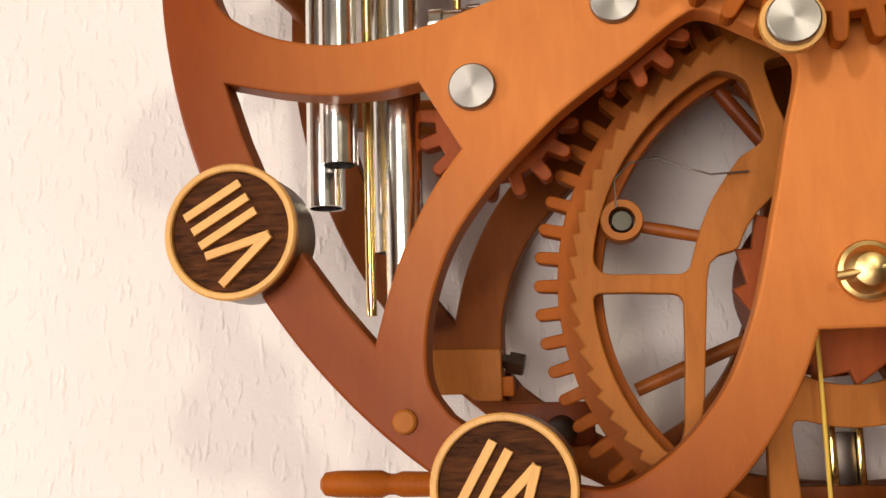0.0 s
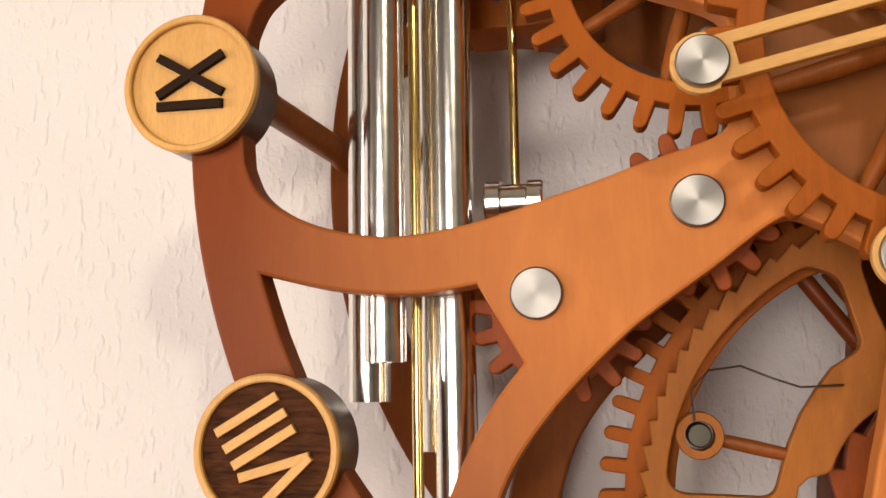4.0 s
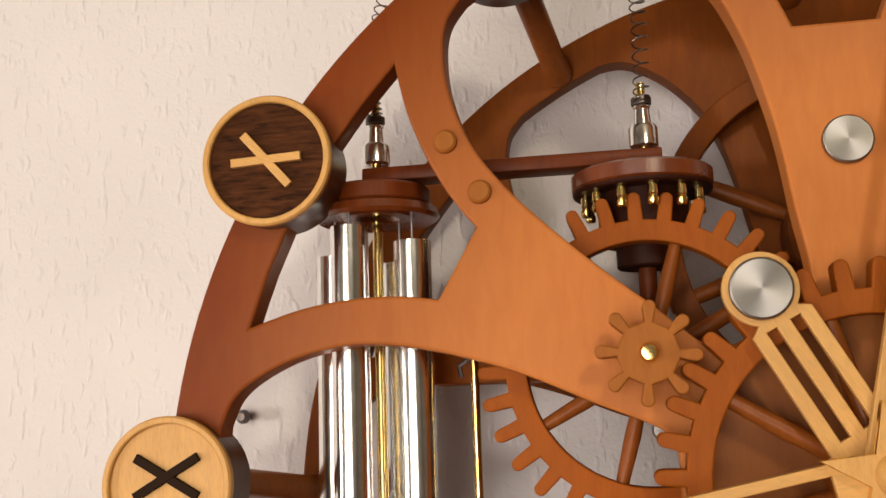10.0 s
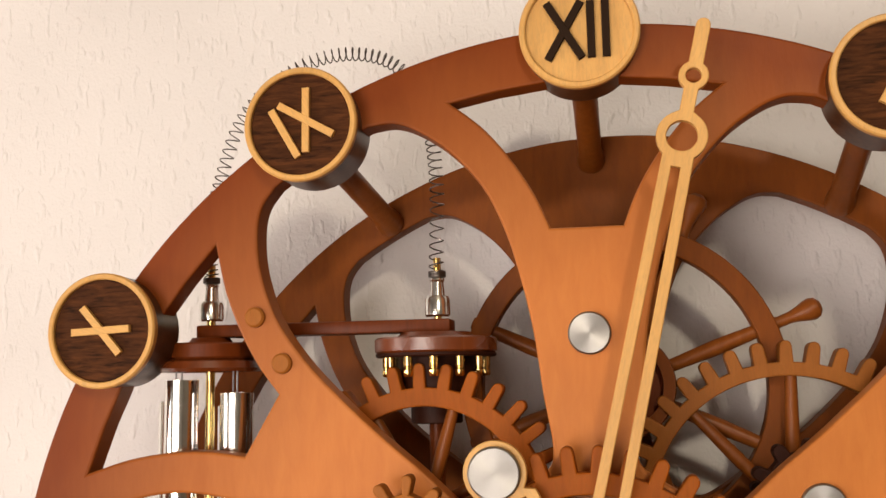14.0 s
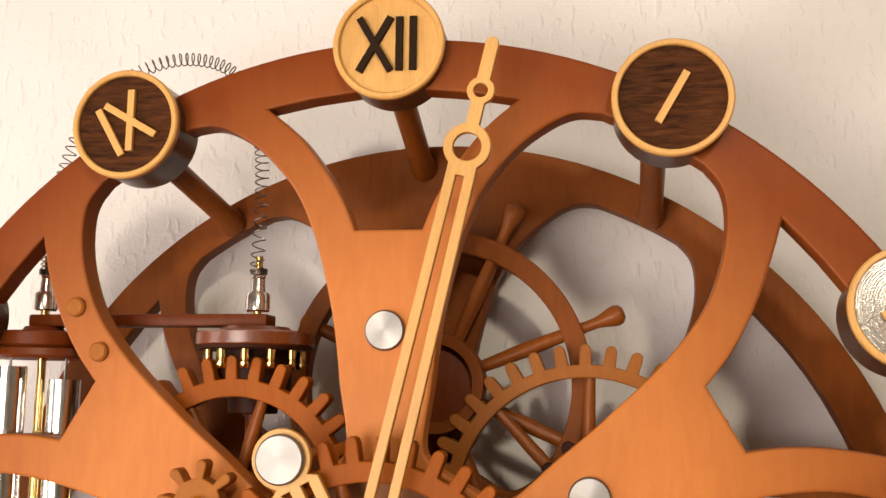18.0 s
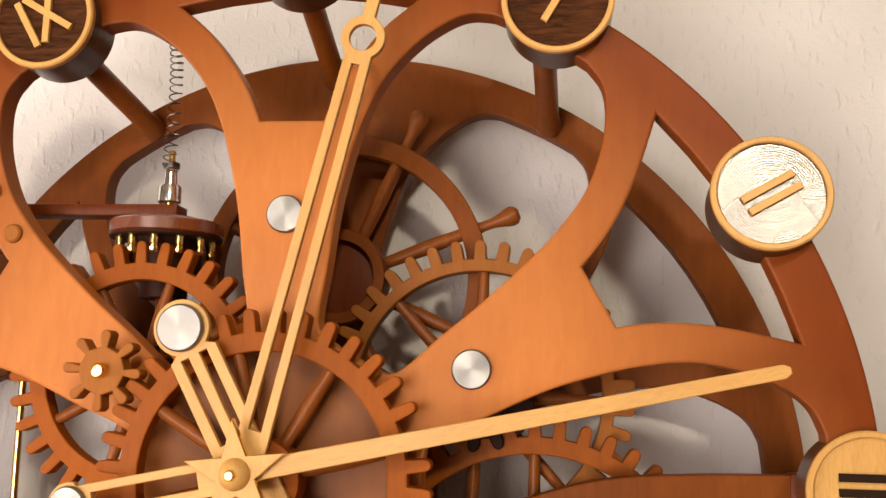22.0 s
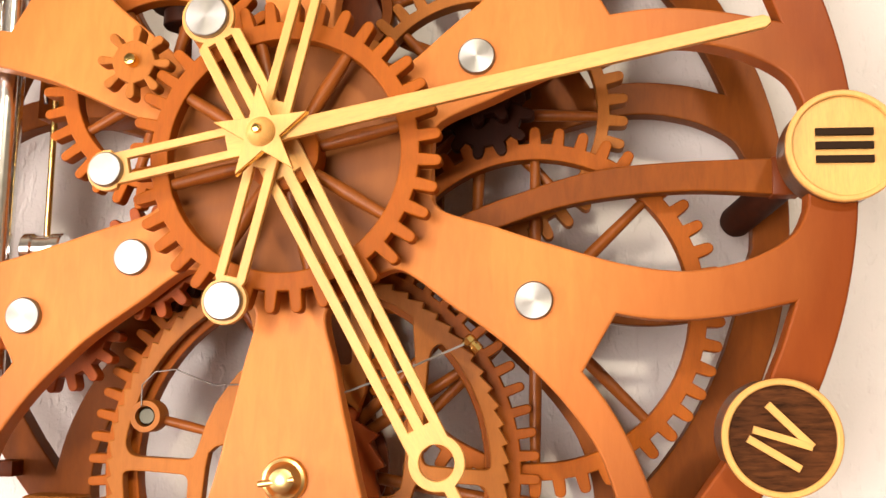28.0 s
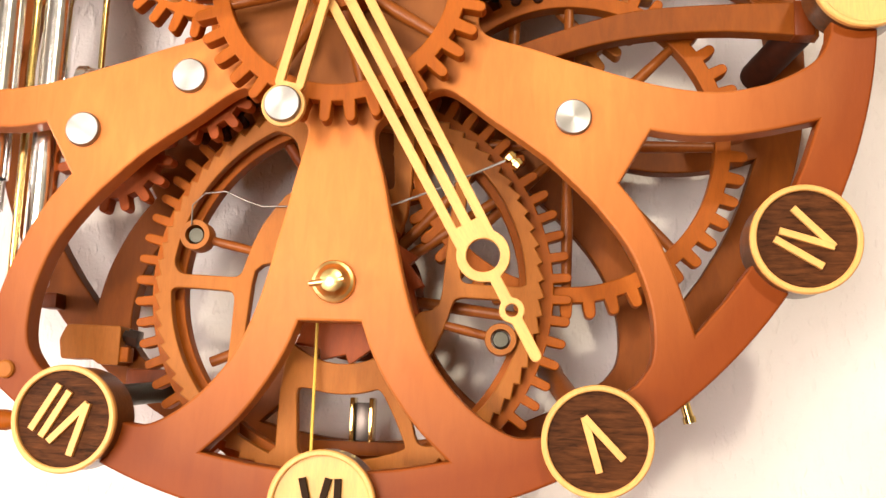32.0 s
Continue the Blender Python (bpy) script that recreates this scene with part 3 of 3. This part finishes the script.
part("click_spring", tube_along([(-0.0925, 0.03, 0.034), (-0.0930, 0.031, 0.046), (-0.086, 0.032, 0.0535), (-0.074, 0.033, 0.055), (-0.062, 0.034, 0.0500), (-0.052, 0.034, 0.0465), (-0.036, 0.035, 0.0470)], 0.00045), BLACK, esc, "thin dark click spring wire")
for dz in (0, 0.012):
    part("click_arm", rod((-0.0465 + dz, 0.06, 0.094), (-0.0235 + dz, 0.06, 0.062), [(0.0036, 0), (0.0036, 1)], 12), DEEP, esc)
for at, r, n, y in (((-0.143, -0.087), 0.0365, 16, 0.030), ((-0.089, -0.0492), 0.0330, 14, 0.020), ((-0.089, -0.0492), 0.0290, 12, 0.034), ((0.098, 0.059), 0.0270, 10, 0.040), ((0.098, 0.045), 0.030, 12, 0.052)):
    g = wheel("small_gear", "small red-stained wooden gear behind the frame arm" if n in (14, 16) else "small dark-stained wooden gear behind the frame arm", at, y, y + 0.010, [gear_loop(n, r * 0.76, r, 7, 0.60), circle(0.003, 16)], EBONY if n in (10, 12) else RED, group="small gears of the clock")
    part("arbor", lathe([(0, 0.0151), (0.0040, 0.0152), (0.0040, 0.097), (0, 0.097)], "Y", 16), DOWEL, g)

# ---- pivot caps ----


def cap(at, r, name, label, material):
    c = part(name, lathe([(0, -0.0031), (r * 0.92, -0.0030), (r * 0.98, -0.0025), (r, -0.0017), (r, 0.0), (0, 0.0)], "Y", 48), material, front_frame, label, 8)
    c.location = (at[0], 0, at[1])
    return c


for at in ((-0.0005, 0.137), (0.098, 0.059), (0.1285, -0.0722), (-0.0890, -0.0492), (-0.1490, -0.0812)):
    cap(at, 0.0100, "pivot_cap", "brushed aluminium pivot cap", STEEL)
knob_c = part("winding_cap", lathe([(0, -0.0092), (0.0030, -0.0090), (0.0062, -0.0078), (0.0086, -0.0056), (0.0096, -0.0040), (0.0112, -0.0034), (0.0118, -0.0024), (0.0118, 0), (0, 0)], "Y", 48), SATIN, front_frame, "polished brass winding cap with a cross pin", 20)
knob_c.location = (0, 0, -0.1657)
part("cross_pin", rod((-0.0128, -0.0064, -0.0022), (0.0072, -0.0072, 0.0010), [(0.0012, 0), (0.0018, 0.03), (0.0018, 0.97), (0.0012, 1)], 12), SATIN, knob_c)
for at in ((-0.164, 0.149), (-0.150, 0.126), (-0.181, -0.218)):
    part("dowel_plug", lathe([(0, -0.0030), (0.0040, -0.0028), (0.0050, -0.0018), (0.0052, 0), (0, 0)], "Y", 24), TAN, front_frame, "pale wooden dowel plug").location = (at[0], 0, at[1])

# ---- pointers ----
HC = (-0.006, 0.008)
SECONDS = 78


def hand(name, label, angle, loops, y0, y1):
    h = thing(name, label, "clock hand", "pointers of the clock", (HC[0], 0, HC[1]))
    b = plate("blade", loops, y0, y1, BEECH, h, "", 0.0005)
    b.rotation_euler = (0, radians(angle), 0)
    return h


def bars(w0, w1, z0, z1, n, gap0, gap1):
    """Slots of a hand whose width runs from w0 at z0 to w1 at z1, in n slots."""
    out = []
    for i in range(n):
        c0, c1 = (i - (n - 1) / 2) * (w0 / n), (i - (n - 1) / 2) * (w1 / n)
        out.append([(c0 - gap0 / 2, z0), (c1 - gap1 / 2, z1), (c1 + gap1 / 2, z1), (c0 + gap0 / 2, z0)])
    return out


def ringed(r1, z1, r2, z2, w0, wn, tip, tail_r, tail_z):
    """Outline of a hand: tail disc, bar, big ring, small ring, tip."""
    right = [(w0, -0.02), (w0, 0.01)]
    a = math.degrees(math.asin(min(1, w0 * 0.86 / r1)))
    right += [(w0 * 0.86, z1 - r1 * math.cos(radians(a)))] + [(r1 * math.sin(radians(b)), z1 + r1 * math.cos(radians(b))) for b in range(int(180 - a), 24, -12)]
    right += [(wn, z1 + r1), (wn, z2 - r2)] + [(r2 * math.sin(radians(b)), z2 + r2 * math.cos(radians(b))) for b in range(150, 20, -20)]
    right += [(wn, z2 + r2), (wn, tip - wn)] + [(wn * math.cos(radians(b)), tip - wn + wn * math.sin(radians(b))) for b in (30, 60)] + [(0, tip)]
    t = [(tail_r * math.sin(radians(b)), -tail_z - tail_r * math.cos(radians(b))) for b in range(0, 150, 12)]
    right = t + [(w0, -tail_z + tail_r)] + right[1:]
    return right + [(-x, z) for x, z in reversed(right[:-1])][:-1]


hour_hand = hand("hour_hand", "pale beech hour hand of three bars with ring and tip", 151.4, [ringed(0.0140, 0.184, 0.0066, 0.216, 0.0125, 0.0030, 0.245, 0.0142, 0.077), circle(0.0088, 40, (0, 0.184)), circle(0.0033, 24, (0, 0.216))]
                 + bars(0.020, 0.017, 0.02, 0.165, 2, 0.0042, 0.0030) + bars(0.020, 0.019, -0.062, -0.016, 2, 0.0042, 0.0042), -0.027, -0.023)
minute_hand = hand("minute_hand", "pale beech minute hand of two bars with ring and tip", 13.2, [ringed(0.0112, 0.218, 0.0066, 0.2455, 0.0080, 0.0032, 0.272, 0.0118, 0.086), circle(0.0068, 40, (0, 0.218)), circle(0.0034, 24, (0, 0.2455))]
                   + bars(0.010, 0.010, 0.02, 0.204, 1, 0.0064, 0.0040) + bars(0.010, 0.010, -0.073, -0.016, 1, 0.0064, 0.0064), -0.033, -0.029)
second_hand = hand("second_hand", "pale beech second hand with a forked tail", SECONDS, [[(0.0082, -0.079), (0.0082, -0.010), (0.0048, 0.012), (0.0032, 0.252), (0.0015, 0.255), (-0.0015, 0.255), (-0.0032, 0.252), (-0.0048, 0.012), (-0.0082, -0.010), (-0.0082, -0.079)]
                   + [(-0.0108 * math.cos(radians(b)), -0.0835 - 0.0108 * math.sin(radians(b))) for b in range(-20, 201, 20)]] + bars(0.006, 0.006, -0.0720, -0.02, 1, 0.0078, 0.0078), -0.040, -0.036)
for h, z, a, y, r in ((hour_hand, -0.077, 151.4, -0.027, 0.0118), (minute_hand, -0.086, 13.2, -0.033, 0.0099), (second_hand, -0.0835, SECONDS, -0.040, 0.0090)):
    c = part("weight", lathe([(0, -0.0033), (r * 0.92, -0.0032), (r * 0.98, -0.0027), (r, -0.0019), (r, 0.0), (0, 0.0)], "Y", 40), STEEL, h, "brushed aluminium counterweight button", 8)
    c.location = (z * math.sin(radians(a)), y, z * math.cos(radians(a)))
star = thing("star", "pale wooden star with a brass pin over the clock centre", "star", "", (HC[0], 0, HC[1]))
STAR = [((0.0255 if i % 2 == 0 else 0.0098) * math.sin(radians(36 * i - 6)), (0.0255 if i % 2 == 0 else 0.0098) * math.cos(radians(36 * i - 6))) for i in range(10)]
plate("edge", [STAR], -0.0446, -0.040, BRASS, star, "polished brass edge")
plate("body", [[(x * 0.985, z * 0.985) for x, z in STAR]], -0.0456, -0.0444, BEECH, star, "", 0.0003)
part("dome", lathe([(0, -0.0525), (0.0030, -0.0520), (0.0058, -0.0500), (0.0074, -0.0465), (0.0078, -0.0445), (0, -0.0445)], "Y", 32), BEECH, star)
part("pin", lathe([(0, -0.0545), (0.0018, -0.0542), (0.0026, -0.0530), (0.0026, 0.02), (0, 0.02)], "Y", 20), BRASS, star, "polished brass pin")

# ---- tubes at nine o'clock, hung from a turning disc ----
tubes = thing("tube_cluster", "polished chrome tubes round a brass rod under a wooden disc", "tube cluster", "", (-0.203, 0.036, 0))
part("disc", lathe([(0, 0.1300), (0.0240, 0.1300), (0.0248, 0.1308), (0.0248, 0.1372), (0.0238, 0.1382), (0.012, 0.1384), (0.010, 0.1412), (0, 0.1412)], "Z", 48), DEEP, tubes)
part("flange", lathe([(0, 0.1265), (0.009, 0.1265), (0.010, 0.1245), (0.016, 0.1245), (0.0175, 0.1262), (0.0225, 0.1255), (0.0275, 0.1232), (0.0292, 0.1250), (0.0280, 0.1285), (0.024, 0.1300), (0, 0.1300)], "Z", 56), VARNISH, tubes, "varnished dark red flange")
for x, y, r, top, low in ((-0.0215, 0.004, 0.0088, 0.108, -0.121), (-0.0102, -0.013, 0.0086, 0.119, -0.105), (0.0076, 0.013, 0.0080, 0.105, -0.142), (0.0172, -0.005, 0.0086, 0.112, -0.168)):
    t = part("tube", lathe([(r * 0.86, low), (r, low), (r, top), (r * 0.86, top), (r * 0.86, low)], "Z", 40), CHROME, tubes)
    t.location = (x, y, 0)
    part("hanger", lathe([(0, top - 0.006), (0.0005, top - 0.006), (0.0005, 0.131), (0, 0.131)], "Z", 6), STEEL, t)
part("rod", lathe([(0, -0.172), (0.0024, -0.172), (0.0024, 0.160), (0, 0.160)], "Z", 16), BRASS, tubes)

# ---- lantern pinion and its drive bar, with the coil spring arched over the ring ----


def coil(path, r, turns, wire, n=9):
    """A helical spring along a smooth line of points."""
    pts = [Vector(p) for p in path]
    xs = spline([(p.x, p.z) for p in pts], 16)
    ys = spline([(p.y, 0) for p in pts], 16)
    line = [Vector((a[0], b[0], a[1])) for a, b in zip(xs, ys)]
    steps = turns * n
    out = []
    for i in range(steps + 1):
        u = i / steps * (len(line) - 1)
        k = min(int(u), len(line) - 2)
        p = line[k].lerp(line[k + 1], u - k)
        d = (line[k + 1] - line[k]).normalized()
        side = Vector((0, 1, 0))
        up = d.cross(side).normalized()
        a = 2 * math.pi * i / n
        out.append(p + r * (math.cos(a) * side + math.sin(a) * up))
    return tube_along(out, wire, 5)


lantern = thing("lantern_pinion", "dark red wooden lantern pinion with brass pins under a disc", "lantern pinion", "", (-0.081, 0.040, 0))
part("disc", lathe([(0, 0.1305), (0.0304, 0.1305), (0.0316, 0.1315), (0.0316, 0.1375), (0.0304, 0.1385), (0.020, 0.1390), (0.018, 0.1412), (0, 0.1412)], "Z", 48), VARNISH, lantern)
part("drum", lathe([(0, 0.0950), (0.0125, 0.0950), (0.0132, 0.0957), (0.0132, 0.1040), (0.0200, 0.1060), (0.0205, 0.1290), (0, 0.1290)], "Z", 36), EBONY, lantern)
# Thin sheet that puts the shade below the disc into a black colour.
part("underplate", lathe([(0, 0.1285), (0.0305, 0.1285), (0.0312, 0.1292), (0.0312, 0.1304), (0, 0.1304)], "Z", 48), EBONY, lantern, "black sheet for the shade under the disc")
part("shaft", lathe([(0, 0.060), (0.0040, 0.060), (0.0040, 0.131), (0, 0.131)], "Z", 20), DEEP, lantern)
for i in range(12):
    a = radians(30 * i + 8)
    p = part("pin", lathe([(0, 0.1185), (0.0018, 0.1187), (0.0024, 0.1196), (0.0024, 0.1220), (0.0019, 0.1225), (0.0019, 0.1232), (0.0023, 0.1237), (0.0023, 0.131), (0, 0.131)], "Z", 14), BRASS, lantern, "brass pin")
    p.location = (0.0256 * math.cos(a), 0.0256 * math.sin(a), 0)


def spring_nut(x, y, z):
    n = thing("spring_nut", "chromed hexagonal spring nut on a threaded brass pin", "nut", "spring nuts", (x, y, z))
    part("pin", lathe([(0, -0.012), (0.0020, -0.012), (0.0020, 0.0305), (0, 0.0305)], "Z", 14), BRASS, n, "brass pin")
    part("nut", lathe([(0, 0.0), (0.0058, 0.0), (0.0066, 0.001), (0.0066, 0.009), (0.0058, 0.0105), (0.0040, 0.011), (0.0034, 0.018), (0.0040, 0.019), (0.0034, 0.021), (0, 0.021)], "Z", 20), CHROME, n)
    part("collar", lathe([(0, 0.0205), (0.0046, 0.0205), (0.0046, 0.0235), (0, 0.0235)], "Z", 20), BLACK, n)
    return n


spring_nut(-0.079, 0.036, 0.1490)
spring_nut(-0.203, 0.036, 0.1500)
drive = thing("drive_bar", "dark red wooden bar between the lantern pinion and tubes", "bar")
part("bar", box(-0.2085, -0.0715, 0.0290, 0.0450, 0.1412, 0.1478, 0.001), DEEP, drive)
spring = thing("coil_spring", "thin dark steel coil spring arched behind the clock ring", "spring")
part("coil", coil([(-0.203, 0.036, 0.172), (-0.2045, 0.037, 0.195), (-0.2005, 0.039, 0.225), (-0.187, 0.041, 0.264), (-0.158, 0.042, 0.2885), (-0.126, 0.042, 0.2950), (-0.098, 0.040, 0.2835), (-0.0825, 0.036, 0.250), (-0.0780, 0.033, 0.215), (-0.079, 0.032, 0.170)], 0.0036, 74, 0.00038), BLACK, spring)

# ---- balance rod with its steel bob ----
bob = thing("balance_rod", "brass rod carrying a cylindrical steel bob", "rod", "", (-0.1605, 0.040, 0))
part("rod", lathe([(0, -0.034), (0.0020, -0.034), (0.0020, 0.058), (0, 0.058)], "Z", 16), BRASS, bob)
part("bob", rod((-0.0128, 0, -0.0390), (0.0120, 0, -0.0390), [(0.0088, 0), (0.0096, 0.04), (0.0096, 0.26), (0.0082, 0.30), (0.0082, 0.70), (0.0096, 0.74), (0.0096, 0.96), (0.0088, 1)], 32), CHROME, bob, "ribbed steel bob")
part("hook", tube_along([(-0.006, 0, 0.050), (-0.007, 0.0, 0.055), (-0.003, 0, 0.058), (0.004, 0.0, 0.058), (0.010, 0, 0.056)], 0.0012), BLACK, bob, "dark wire hook")
bracket = thing("bracket", "rust-stained wooden bracket arm fixed to the rear frame", "bracket")
part("arm", box(-0.186, -0.122, 0.066, 0.099, 0.0480, 0.0740, 0.001), RUST, bracket)

# ---- lever from the three o'clock post ----
upper = spline([(0.272, 0.010), (0.2108, 0.0085), (0.1624, 0.0041), (0.119, -0.0085), (0.086, -0.0215), (0.066, -0.033)])
lower = spline([(0.272, -0.0113), (0.2106, -0.0083), (0.150, -0.0150), (0.104, -0.0300), (0.070, -0.046)])
lever = thing("lever_arm", "brown wooden lever curving from the three o'clock post", "lever")
plate("bar", [upper + lower[::-1]], 0.036, 0.048, BACK, lever, "", 0.001)
# Last stretch of the lever, darker than the bar.
part("sleeve", box(0.2575, 0.2700, 0.0348, 0.0492, -0.0112, 0.0108, 0.0015), DEEP, lever, "dark red end of the lever")
part("collar", rod((0.2640, 0.0494, -0.0030), (0.2468, 0.0978, -0.0170), [(0.0086, 0), (0.0096, 0.04), (0.0096, 0.94), (0.0086, 1)], 32), EBONY, lever, "thick dark post behind the lever end")

# ---- block, clicks and handle near seven o'clock ----
blk = thing("stop_block", "orange wooden stop block with a dark bolt on the frame", "block")
plate("block", [rounded([(-0.1860, -0.1862), (-0.1505, -0.1868), (-0.1505, -0.2118), (-0.1640, -0.2112), (-0.1680, -0.2080), (-0.1885, -0.2082), (-0.1905, -0.1960)], 0.002)], 0.079, 0.0980, TAN, blk)
part("bolt", rod((-0.1505, 0.086, -0.1925), (-0.1400, 0.086, -0.1950), [(0.0040, 0), (0.0040, 0.25), (0.0060, 0.30), (0.0060, 0.95), (0.0050, 1)], 6), BLACK, blk, "dark bolt")
part("cleat", box(-0.1510, -0.1450, 0.080, 0.090, -0.2095, -0.2000, 0.0008), RUST, blk)
knob = thing("winding_handle", "turned reddish wooden handle sticking out behind the ring", "handle")
part("grip", rod((-0.2315, 0.050, -0.2465), (-0.165, 0.050, -0.2475), [(0.0028, 0), (0.0052, 0.03), (0.0060, 0.12), (0.0062, 0.42), (0.0048, 0.47), (0.0046, 0.52), (0.0058, 0.57), (0.0052, 1)], 24), RUST, knob)
lever2 = thing("pawl_rod_and_shade", "dowel rod, and dark board for shade on the rear frame", "lever")
# Dark board standing for the shaded rear frame below the block.
part("arm", box(-0.1500, -0.1080, 0.0920, 0.0980, -0.2330, -0.2130, 0.001), DEEP, lever2)
part("rod", rod((-0.0878, 0.07, -0.2084), (-0.0306, 0.07, -0.1847), [(0.0032, 0), (0.0036, 0.5), (0.0032, 1)], 14), DOWEL, lever2)

# ---- small fittings ----
nut = thing("cord_clamp", "small brass cord clamp on a grey wire", "clamp", "", (0.0962, 0.008, -0.0940))
part("clamp", rod((-0.0035, 0, 0.003), (0.0035, 0, -0.004), [(0.0026, 0), (0.0036, 0.1), (0.0036, 0.4), (0.0022, 0.45), (0.0022, 0.6), (0.0034, 0.65), (0.0034, 1)], 8), BRASS, nut)
part("wire", tube_along([(-0.003, 0, 0), (-0.04, 0.002, -0.016), (-0.088, 0.004, -0.034)], 0.0006), STEEL, nut)
cord = thing("weight_cord", "thin yellow cord hanging from the winding drum", "cord", "", (-0.0145, 0.03, 0))
CORD, _nt, _b = make_mat("yellow_cord", 0.7)
_b.inputs["Base Color"].default_value = (0.62, 0.42, 0.06, 1)
part("strand", lathe([(0, -0.275), (0.0009, -0.275), (0.0009, -0.185), (0, -0.185)], "Z", 10), CORD, cord)
fit_b = thing("brass_bracket", "brass hanger plates under the barrel on the rear frame", "bracket", "", (0, 0.088, 0))
for x in (-0.0015, 0.0105):
    part("plate", box(x - 0.0014, x + 0.0014, -0.004, 0.010, -0.2540, -0.2270, 0.0004), BRASS, fit_b)
part("core", box(0.0002, 0.0088, 0.0, 0.008, -0.2540, -0.2300, 0.0004), BLACK, fit_b, "dark metal core")
part("bar", box(-0.028, 0.034, -0.006, 0.010, -0.262, -0.2535, 0.0008), BACK, fit_b)
btn = thing("pale_button", "small pale metal button behind the gear", "button", "", (-0.079, 0.036, 0.024))
part("button", lathe([(0, -0.0045), (0.0040, -0.0042), (0.0050, -0.003), (0.0050, 0.0), (0.003, 0.0), (0.003, 0.062), (0, 0.062)], "Y", 24), STEEL, btn)
scr = thing("wall_screw", "dark screw in the plaster wall", "screw", "", (-0.305, WALL_Y, 0.0365))
part("head", lathe([(0, -0.012), (0.0022, -0.0118), (0.0040, -0.009), (0.0040, -0.007), (0.002, -0.006), (0.002, 0.004), (0, 0.004)], "Y", 16), BLACK, scr)
peg = thing("brass_peg", "short brass peg under the clock ring", "peg", "", (0.1964, 0.05, -0.2299))
part("peg", rod((-0.003, 0, 0.012), (0.002, 0, -0.006), [(0.0030, 0), (0.0030, 0.8), (0.0038, 0.82), (0.0038, 1)], 12), BRASS, peg)
